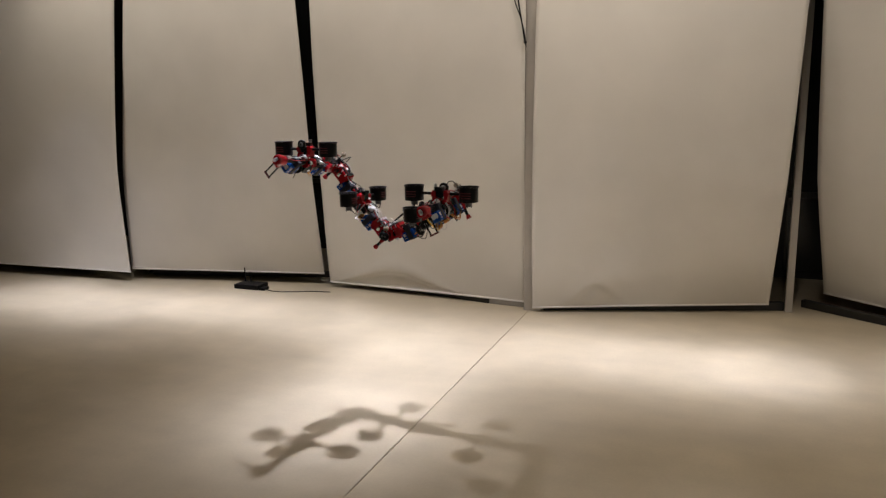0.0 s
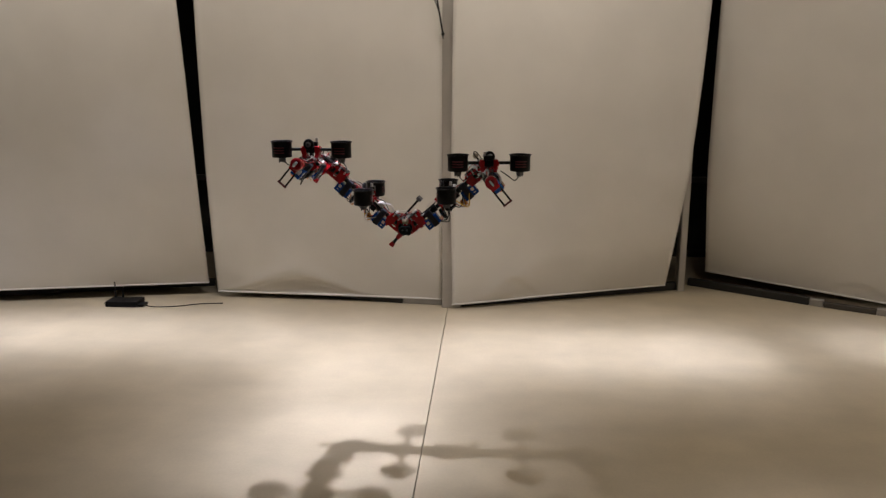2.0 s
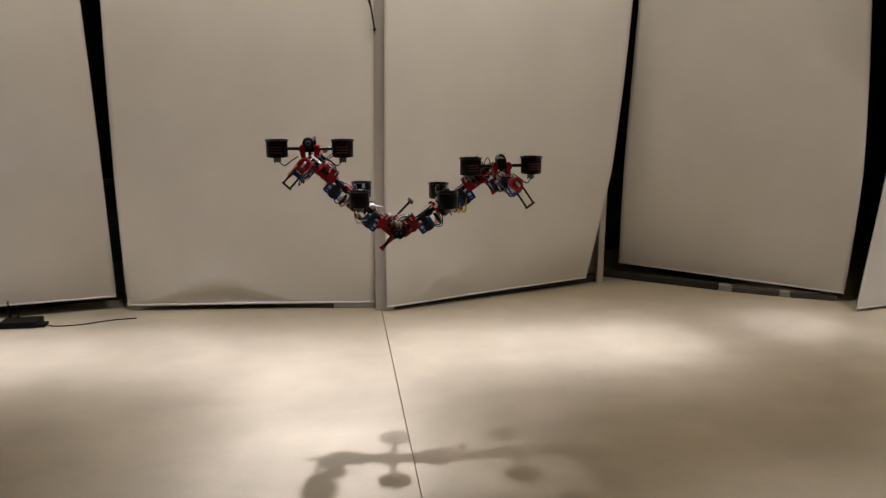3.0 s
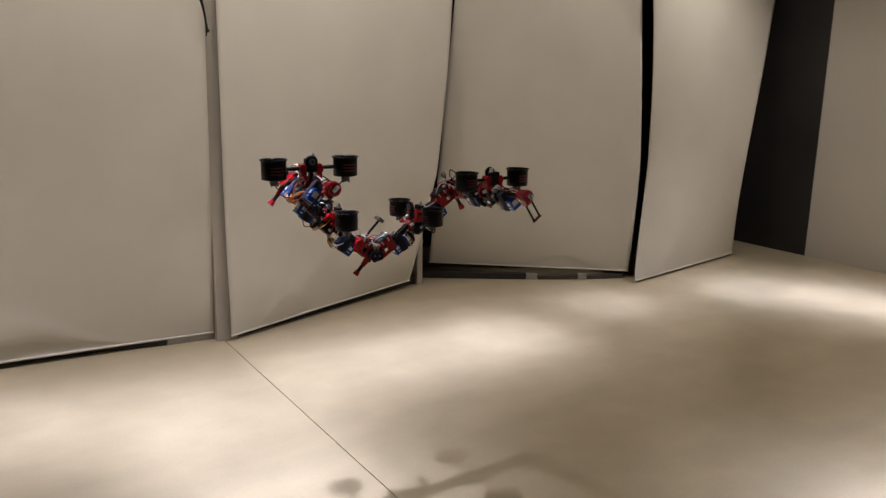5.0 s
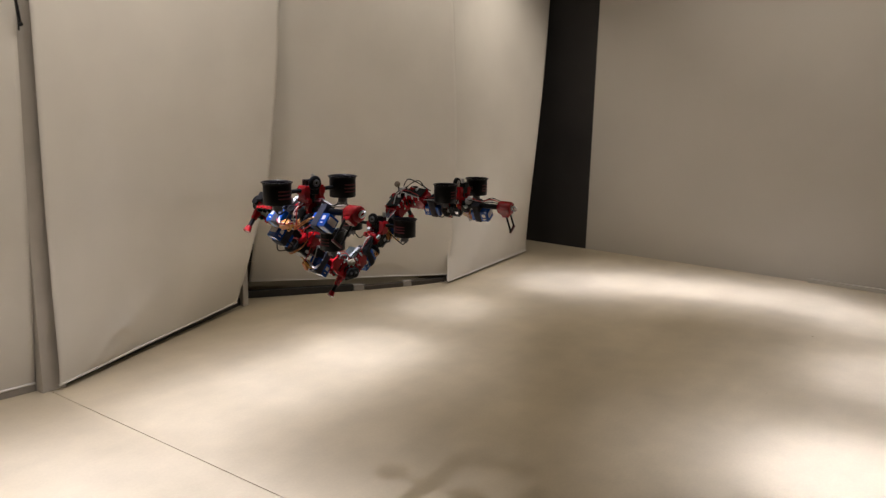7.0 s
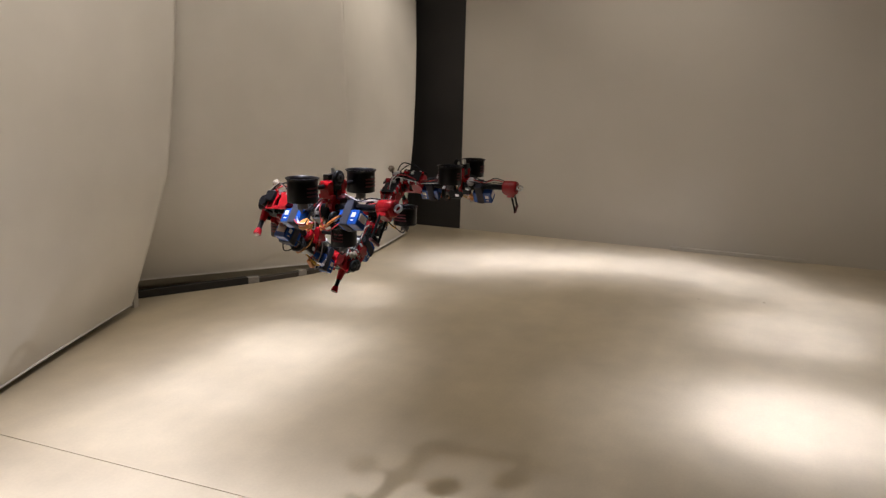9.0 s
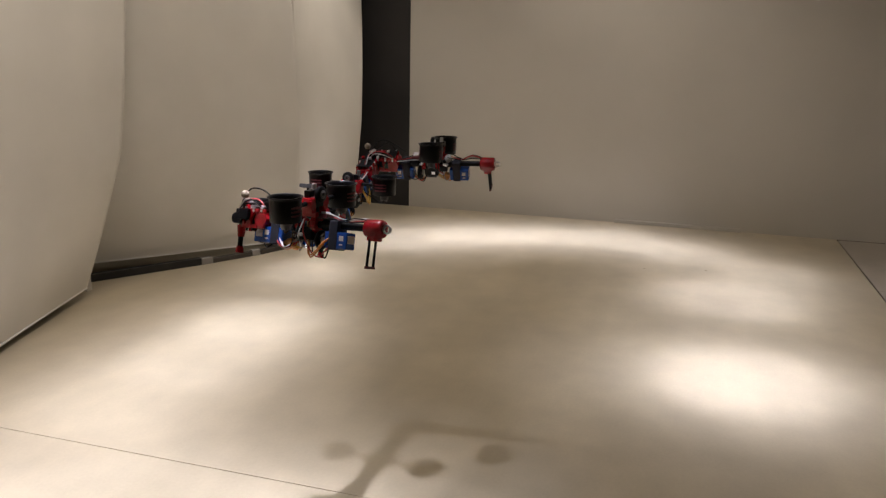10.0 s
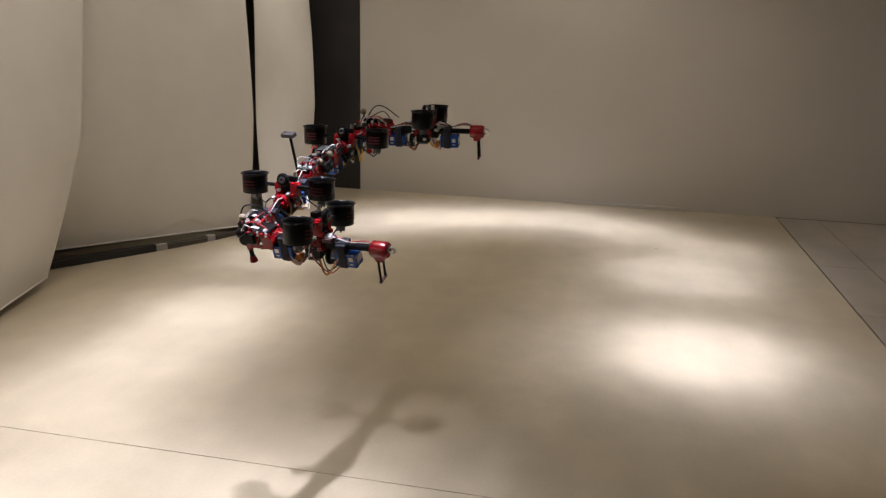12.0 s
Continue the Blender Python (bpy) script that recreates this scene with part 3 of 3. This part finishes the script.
def link_body(robot, index):
    """One arm segment along its own x, from joint to joint."""
    bm = bmesh.new()
    rod(bm, (0.028, 0, 0), (LINK - 0.028, 0, 0), 0.0095, seg=18)
    for x in (0.155, LINK - 0.155):
        rod(bm, (x - 0.012, 0, 0), (x + 0.012, 0, 0), 0.015, seg=18)
    link = part("arm_link", bm, M_CARBON, robot, "black carbon arm segment")
    battery(link, 0.116, -1)
    battery(link, LINK - 0.116, 1)
    for x, s in ((0.0, 1), (LINK, -1)):
        if (index, s) in ((0, 1), (3, -1)):
            tip_frame(link, x + 0.012 * s, -s)
        else:
            end_bracket(link, x + 0.024 * s, s, 10 * index + s)
    if index < 3:
        foot_leg(link, LINK - 0.008 + (0.016 if index == 0 else 0))
    bm = bmesh.new()
    box(bm, (0.050, 0.040, 0.034), (LINK / 2, 0, -0.026), bevel=0.003, mat=0)
    box(bm, (0.036, 0.044, 0.004), (LINK / 2, 0, -0.046), mat=1)
    box(bm, (0.012, 0.046, 0.010), (LINK / 2 + 0.008, 0, -0.030), mat=2)
    part("speed_controller", bm, [M_BLACK, M_BOARD, M_ALU], link)
    for x0, x1, r in ((-0.034, -0.018, 0.023), (0.018, 0.032, 0.021)):
        bm = bmesh.new()
        rod(bm, (LINK / 2 + x0, 0, 0), (LINK / 2 + x1, 0, 0), r, seg=22)
        for k in range(14):
            a = 2 * math.pi * k / 14
            box(bm, (x1 - x0 - 0.004, 0.004, 0.004), (LINK / 2 + (x0 + x1) / 2, r * math.cos(a), r * math.sin(a)), turn=Matrix.Rotation(a, 3, "X"))
        part("roll_gear", bm, M_RED, link, "red printed roll gear")
    bm = bmesh.new()
    m = Matrix.Translation((LINK / 2 - 0.045, 0.0, -0.040)) @ Matrix.Rotation(radians(90), 4, "Y")
    lathe(bm, [(0.012, -0.005), (0.024, -0.006), (0.026, 0.0), (0.024, 0.006), (0.012, 0.005)], m, seg=22)
    lathe(bm, [(0.002, -0.012), (0.009, -0.012), (0.009, 0.012), (0.002, 0.012)], m, seg=14, mat=1)
    part("belt_pulley", bm, [M_BLACK, M_ALU], link, "black belt pulley")
    bm = bmesh.new()
    box(bm, (0.026, 0.044, 0.022), (LINK / 2 + 0.046, 0, -0.012), bevel=0.002, mat=0)
    box(bm, (0.028, 0.012, 0.024), (LINK / 2 + 0.046, -0.014, -0.012), bevel=0.001, mat=1)
    part("roll_servo", bm, [M_BLACK, M_DARKRED], link)
    wires(link, index)
    bm = bmesh.new()
    for k in range(7):
        ball(bm, (LINK / 2 + 0.056 + 0.004 * (k % 3), -0.014 + 0.004 * k, 0.018 + 0.003 * (k % 2)), 0.007 + 0.002 * (k % 3))
    part("cable_wrap", bm, M_WWHITE, link, "off-white wrapped cable bundle", smooth=True)
    if index in (0, 2):
        marker(link, LINK - 0.004, 0.012, 0.066, 0.03)
    if index in (1, 2):
        marker(link, 0.03 if index == 2 else LINK - 0.03, -0.03, 0.035, 0.02)
    if index == 0:
        bm = bmesh.new()
        wire(bm, [(LINK - 0.09, -0.02, 0.02), (LINK - 0.05, -0.03, 0.075), (LINK + 0.005, -0.02, 0.085), (LINK + 0.03, -0.01, 0.03)], 0.0022, seg=5)
        part("cable_loop", bm, M_WBLACK, link)
    if index == 3:
        bm = bmesh.new()
        wire(bm, [(0.0, 0.01, 0.045), (0.03, 0.01, 0.082), (0.07, 0.0, 0.085), (0.125, 0.0, 0.045)], 0.0022, seg=5)
        part("cable_loop", bm, M_WBLACK, link)
    if index == 1:
        bm = bmesh.new()
        rod(bm, (LINK - 0.05, 0.05, -0.005), (LINK - 0.045, 0.054, 0.128), 0.0048, seg=10)
        box(bm, (0.024, 0.046, 0.013), (LINK - 0.045, 0.058, 0.132), bevel=0.002, mat=1)
        box(bm, (0.02, 0.05, 0.006), (LINK - 0.05, 0.03, -0.005), bevel=0.001)
        part("mast_sensor", bm, [M_BLACK, M_DARKMETAL], link, "thin black mast with a flat sensor")
        bm = bmesh.new()
        box(bm, (0.062, 0.058, 0.005), (LINK - 0.055, 0.0, 0.032), mat=0)
        for k in range(9):
            box(bm, (0.010, 0.008, 0.007), (LINK - 0.080 + 0.024 * (k % 3), -0.020 + 0.019 * (k // 3), 0.038), bevel=0.001, mat=(1, 2, 3)[k % 3])
        part("control_board", bm, [M_BOARD, M_WHITE, M_RED, M_ALU], link, "control board with white and red plugs")
        bm = bmesh.new()
        for k in range(2):
            wire(bm, [(LINK - 0.09, -0.01 + 0.016 * k, 0.03), (LINK - 0.12, -0.015 + 0.018 * k, 0.046), (LINK - 0.155, -0.01 + 0.014 * k, 0.022)], 0.0016, seg=5)
        part("wire", bm, M_WWHITE, link)
    if index == 2:
        bm = bmesh.new()
        box(bm, (0.058, 0.05, 0.020), (0.070, 0, 0.026), bevel=0.003, mat=0)
        box(bm, (0.05, 0.052, 0.006), (0.070, 0, 0.038), mat=1)
        for k in range(4):
            box(bm, (0.009, 0.012, 0.009), (0.050 + 0.013 * k, -0.018, 0.044), bevel=0.001, mat=2)
        part("computer_box", bm, [M_RED, M_BOARD, M_WHITE], link, "red computer box with white plugs")
    if index in (0, 3):
        bm = bmesh.new()
        box(bm, (0.030, 0.032, 0.012), (LINK / 2 - 0.055, 0.006, 0.022), bevel=0.002, mat=0)
        box(bm, (0.018, 0.020, 0.006), (LINK / 2 - 0.055, 0.006, 0.031), bevel=0.002, mat=1)
        part("module", bm, [M_DARKRED, M_WHITE], link)
    return link


SPAN = 0.121
# how far each rotor carrier sits off its segment's middle
SHIFT = (-0.02, 0.015, 0.01, 0.025)


def gimbal(robot, rise, disc):
    """The rotor carrier over the middle of a link: its rod lies along y, the fans point up."""
    bm = bmesh.new()
    rod(bm, (0, -SPAN + 0.03, rise), (0, SPAN - 0.03, rise), 0.0062, seg=14)
    box(bm, (0.030, 0.040, 0.026), (0, 0, rise), bevel=0.003)
    box(bm, (0.022, 0.012, rise + 0.02), (0, 0, rise / 2), bevel=0.003)
    carrier = part("rotor_carrier", bm, M_BLACK, robot, "black rotor carrier")
    for s in (-1, 1):
        bm = bmesh.new()
        box(bm, (0.034, 0.018, 0.040), (0, s * 0.026, rise - 0.006), bevel=0.003)
        box(bm, (0.050, 0.014, 0.012), (0, s * 0.024, rise - 0.028), bevel=0.002)
        box(bm, (0.034, 0.006, 0.020), (0, s * 0.036, rise - 0.002), bevel=0.002)
        rod(bm, (-0.017, s * 0.026, rise - 0.012), (0.017, s * 0.026, rise - 0.012), 0.006)
        part("carrier_clamp", bm, M_RED, carrier, "red printed clamp")
    bm = bmesh.new()
    m = Matrix.Translation((-0.022, 0.004, rise + 0.022)) @ Matrix.Rotation(radians(90), 4, "Y")
    lathe(bm, [(0.003, -0.006), (0.019, -0.006), (0.021, -0.003), (0.021, 0.003), (0.019, 0.006), (0.003, 0.006)], m, seg=22)
    lathe(bm, [(0.004, -0.008), (0.011, -0.008), (0.011, 0.008), (0.004, 0.008)], m, seg=18, mat=1)
    part("servo_disc", bm, [M_BLACK, disc], carrier, "round servo disc with a bright face" if disc is M_ALU else "round dark servo disc")
    bm = bmesh.new()
    box(bm, (0.020, 0.036, 0.018), (0.014, -0.004, rise + 0.020), bevel=0.002, mat=0)
    rod(bm, (0.014, -0.018, rise + 0.028), (0.014, -0.018, rise + 0.044), 0.006, mat=1)
    part("gimbal_servo", bm, [M_BLACK, M_ALU], carrier)
    for s in (-1, 1):
        at = pose(0, s * SPAN, rise)
        bm = bmesh.new()
        lathe(bm, [(0.0375, -0.031), (0.0396, -0.030), (0.0396, 0.023), (0.0418, 0.029), (0.0444, 0.0305), (0.0444, 0.0325), (0.0408, 0.0325), (0.0373, 0.026), (0.0373, -0.031)], seg=36)
        for k in range(4):
            box(bm, (0.077, 0.003, 0.010), (0, 0, -0.020), turn=Matrix.Rotation(math.pi * k / 4, 3, "Z"))
        part("duct", bm, M_GLOSS, carrier, "glossy black fan duct", at=at)
        bm = bmesh.new()
        lathe(bm, [(0.0005, -0.052), (0.011, -0.050), (0.014, -0.046), (0.014, -0.010), (0.0005, -0.010)], seg=18, close=False)
        for k in range(3):
            box(bm, (0.004, 0.004, 0.012), (0.012 * math.cos(2.1 * k), 0.012 * math.sin(2.1 * k), -0.048))
        part("fan_motor", bm, M_DARKMETAL, carrier, at=at, smooth=False)
        bm = bmesh.new()
        lathe(bm, [(0.0005, 0.020), (0.008, 0.016), (0.013, 0.006), (0.013, -0.004)], seg=18, close=False)
        for k in range(11):
            turn = Matrix.Rotation(2 * math.pi * k / 11, 3, "Z")
            box(bm, (0.026, 0.011, 0.0012), turn @ Vector((0.025, 0, 0)), turn=turn @ Matrix.Rotation(0.6, 3, "X"))
        part("fan", bm, M_BLACK, carrier, at=at @ Matrix.Translation((0, 0, 0.004)))
        for w in (0, 1):
            for k in range(3):
                bm = bmesh.new()
                for j in range(5):
                    r = Matrix.Rotation(0.22 * (j - 2) + w * math.pi, 3, "Z")
                    box(bm, (0.0012, 0.0090, 0.0045), r @ Vector((0.0400, 0, 0.008 - 0.010 * k)), turn=r)
                part("duct_marking", bm, M_DARKRED, carrier, "dark red printed bar", at=at)
        bm = bmesh.new()
        wire(bm, [(0.012, s * SPAN * 0.98, rise - 0.046), (0.02, s * 0.10, rise - 0.066), (0.014, s * 0.075, rise - 0.05), (0.010, s * 0.045, rise - 0.03)], 0.0022, seg=5)
        part("motor_wire", bm, M_WBLACK, carrier)
    return carrier


robot = tagged(new("flying_robot"), "red and black flying robot of four jointed arms with ducted fans", "flying robot")
links = [link_body(robot, k) for k in range(4)]
carriers = [gimbal(robot, (0.060, 0.032, 0.030, 0.050)[k], M_ALU if k == 3 else M_DARKMETAL) for k in range(4)]


# ---- what moves ----
def direction(turn, pitch):
    c = math.cos(radians(pitch))
    return Vector((c * math.cos(radians(turn)), c * math.sin(radians(turn)), math.sin(radians(pitch))))


def aligned(at, along_x, up):
    z = (up - along_x * up.dot(along_x)).normalized()
    y = z.cross(along_x)
    return Matrix.Translation(at) @ Matrix((along_x, y, z)).transposed().to_4x4()


def motions():
    # the lowest joint's place, then heading and slope of the four arm segments
    base = [
        (0, -0.106, -2.19, 0.936), (0.5, -0.107, -2.208, 0.965), (1, -0.09, -2.21, 1.015),
        (1.5, -0.052, -2.19, 1.023), (2, -0.056, -2.198, 1.035), (2.5, -0.059, -2.209, 1.03),
        (3, -0.063, -2.189, 1.027), (3.5, -0.054, -2.153, 1.033), (4, -0.066, -2.147, 1.04),
        (4.5, -0.09, -2.183, 1.043), (5, -0.113, -2.231, 1.044), (5.5, -0.117, -2.261, 1.052),
        (6, -0.106, -2.252, 1.051), (6.5, -0.095, -2.258, 1.027), (7, -0.062, -2.22, 1.025),
        (7.5, -0.022, -2.199, 1.03), (8, -0.004, -2.218, 1.032), (8.5, -0.025, -2.213, 1.025),
        (9, -0.089, -2.136, 1.011), (9.5, -0.144, -2.179, 1.022), (10, -0.193, -2.192, 1.079),
        (10.5, -0.126, -2.234, 1.147), (11, -0.134, -2.264, 1.2), (11.5, -0.134, -2.212, 1.224),
        (12, -0.104, -2.177, 1.222)]
    first = [
        (0, 83.9, -7.9), (0.5, 85.3, -7.5), (1, 87.3, -7.2), (1.5, 85.6, -7.3), (2, 86.2, -7.2), (2.5, 87.2, -7.7),
        (3, 85.6, -6.9), (3.5, 78.5, -4.6), (4, 83.1, -4.2), (4.5, 85.5, -4.4), (5, 86.4, -5.6), (5.5, 87, -7.3),
        (6, 87.1, -7.5), (6.5, 85.5, -6.1), (7, 84.6, -3.7), (7.5, 83.7, -2.7), (8, 80.8, -2.6), (8.5, 78.6, -3.7),
        (9, 79.1, -5.2), (9.5, 78, -3.6), (10, 79.9, -3), (10.5, 80, -3.8), (11, 79.6, -2.5), (11.5, 81.2, -1.4),
        (12, 81.8, -0.7)]
    second = [
        (0, -8.6, -48.8), (0.5, -5.5, -46.5), (1, -5.1, -41.4), (1.5, -4.5, -38.6), (2, -4.1, -39.9),
        (2.5, -2.7, -40.8), (3, -4.5, -41.6), (3.5, -6.6, -44.4), (4, -6.2, -43.1), (4.5, -5.3, -42.9),
        (5, -4.4, -42.7), (5.5, -4.8, -40.7), (6, -5.1, -37.2), (6.5, -5.5, -38.9), (7, -5.3, -39.2),
        (7.5, -5.1, -39.4), (8, -8, -39.6), (8.5, -9.8, -38.7), (9, -8.9, -35.8), (9.5, -6.2, -29.7),
        (10, -5.8, -15.1), (10.5, -6.1, 0.5), (11, -7.3, 7.5), (11.5, -5.4, 13.3), (12, -8.5, 19.3)]
    third = [
        (0, -6.7, 27.4), (0.5, -2.6, 32.4), (1, -0.9, 35.5), (1.5, 0.1, 39.9), (2, 1.1, 38.5), (2.5, 1.8, 35.9),
        (3, 1.1, 34.3), (3.5, 2.6, 37.1), (4, 1, 35.2), (4.5, 0.3, 33.5), (5, 0.6, 32.5), (5.5, 2.8, 31.7),
        (6, 3.6, 32.4), (6.5, 2.4, 33.4), (7, 3.7, 32), (7.5, -1.6, 31.2), (8, -5.9, 31.8), (8.5, -8.2, 33.1),
        (9, -5, 34.3), (9.5, -2.7, 33.5), (10, -1.7, 23.5), (10.5, 1.1, 14.4), (11, 0.9, 12.5), (11.5, -4, 11.4),
        (12, -5.3, 11)]
    fourth = [
        (0, -91.1, 0.5), (0.5, -90.5, 0.4), (1, -89.8, -0.1), (1.5, -88.5, -2.7), (2, -87, 0.1), (2.5, -86.1, 2.9),
        (3, -85.3, 2.8), (3.5, -82.8, 2.7), (4, -85.4, 3.3), (4.5, -86.7, 3.5), (5, -87.2, 3.4), (5.5, -88.4, 2.8),
        (6, -85.1, 0.7), (6.5, -84.5, -0.6), (7, -83.5, -0.1), (7.5, -87.4, 1), (8, -91.6, 1.4), (8.5, -93.3, 1.5),
        (9, -89.7, 1.4), (9.5, -86.7, 0.3), (10, -85.2, 1.6), (10.5, -84.1, 0.7), (11, -83.7, 0.5), (11.5, -87.4, 1),
        (12, -89.7, 1.1)]
    up = Vector((0, 0, 1))
    link_rows, carrier_rows = [[], [], [], []], [[], [], [], []]
    for rows in zip(first, second, third, fourth):
        t = rows[0][0]
        d = [direction(r[1], r[2]) for r in rows]
        p = [-LINK * (d[0] + d[1]), -LINK * d[1], Vector((0, 0, 0)), LINK * d[2]]
        tops = [None, (up - d[1] * d[1].z).normalized(), (up - d[2] * d[2].z).normalized(), None]
        tops[0], tops[3] = tops[1], tops[2]
        for k in range(4):
            link_rows[k].append((t, aligned(p[k], d[k], tops[k])))
            flat = Vector((d[k].x, d[k].y, 0)).normalized()
            carrier_rows[k].append((t, aligned(p[k] + d[k] * (LINK / 2 + SHIFT[k]), flat, up)))
    walk(robot, [(t, pose(x, y, z)) for t, x, y, z in base])
    # the corner screen flaps about its far edge in the rotors' wash: time, swing, tilt
    flaps = [(0, 3, 0), (2.5, 3, 0), (3.5, 4, 0), (4.4, 2, 0), (5.5, 0.2, 0), (6.0, 0.8, 0), (6.5, -2.0, 0), (7.0, -2.8, 0), (8.8, -2.6, 0), (9.2, -2.2, 0), (9.5, -1.6, 0.8), (9.8, -2.2, 0),
             (10.1, -2.0, 0), (10.4, -1.2, 1.4), (10.6, -1.2, 1.4), (10.8, -2, 0), (11.3, -1.2, -0.4), (12, 0.9, -1.2)]
    edge = (5.1, 0.0, 1.1)
    walk(corner_screen, [(t, pose(*edge, tilt, 0, swing) @ pose(*edge).inverted()) for t, swing, tilt in flaps])
    # two more screens sway a little about the edge that hangs still
    for sheet, still, rows in ((far_screen, (-5.75, -0.28, 0), [(0, 0), (0.4, 0.4), (1.0, 3.0), (1.6, 2.0), (12, 2.0)]),
                               (blown_screen, (0.03, -0.01, 0), [(0, 0), (7, 0), (9, -0.8), (10.5, -1.6), (11.3, -2.6), (12, -2.8)])):
        walk(sheet, [(t, pose(*still, 0, 0, swing) @ pose(*still).inverted()) for t, swing in rows])
    for k in range(4):
        walk(links[k], link_rows[k])
        walk(carriers[k], carrier_rows[k])


motions()
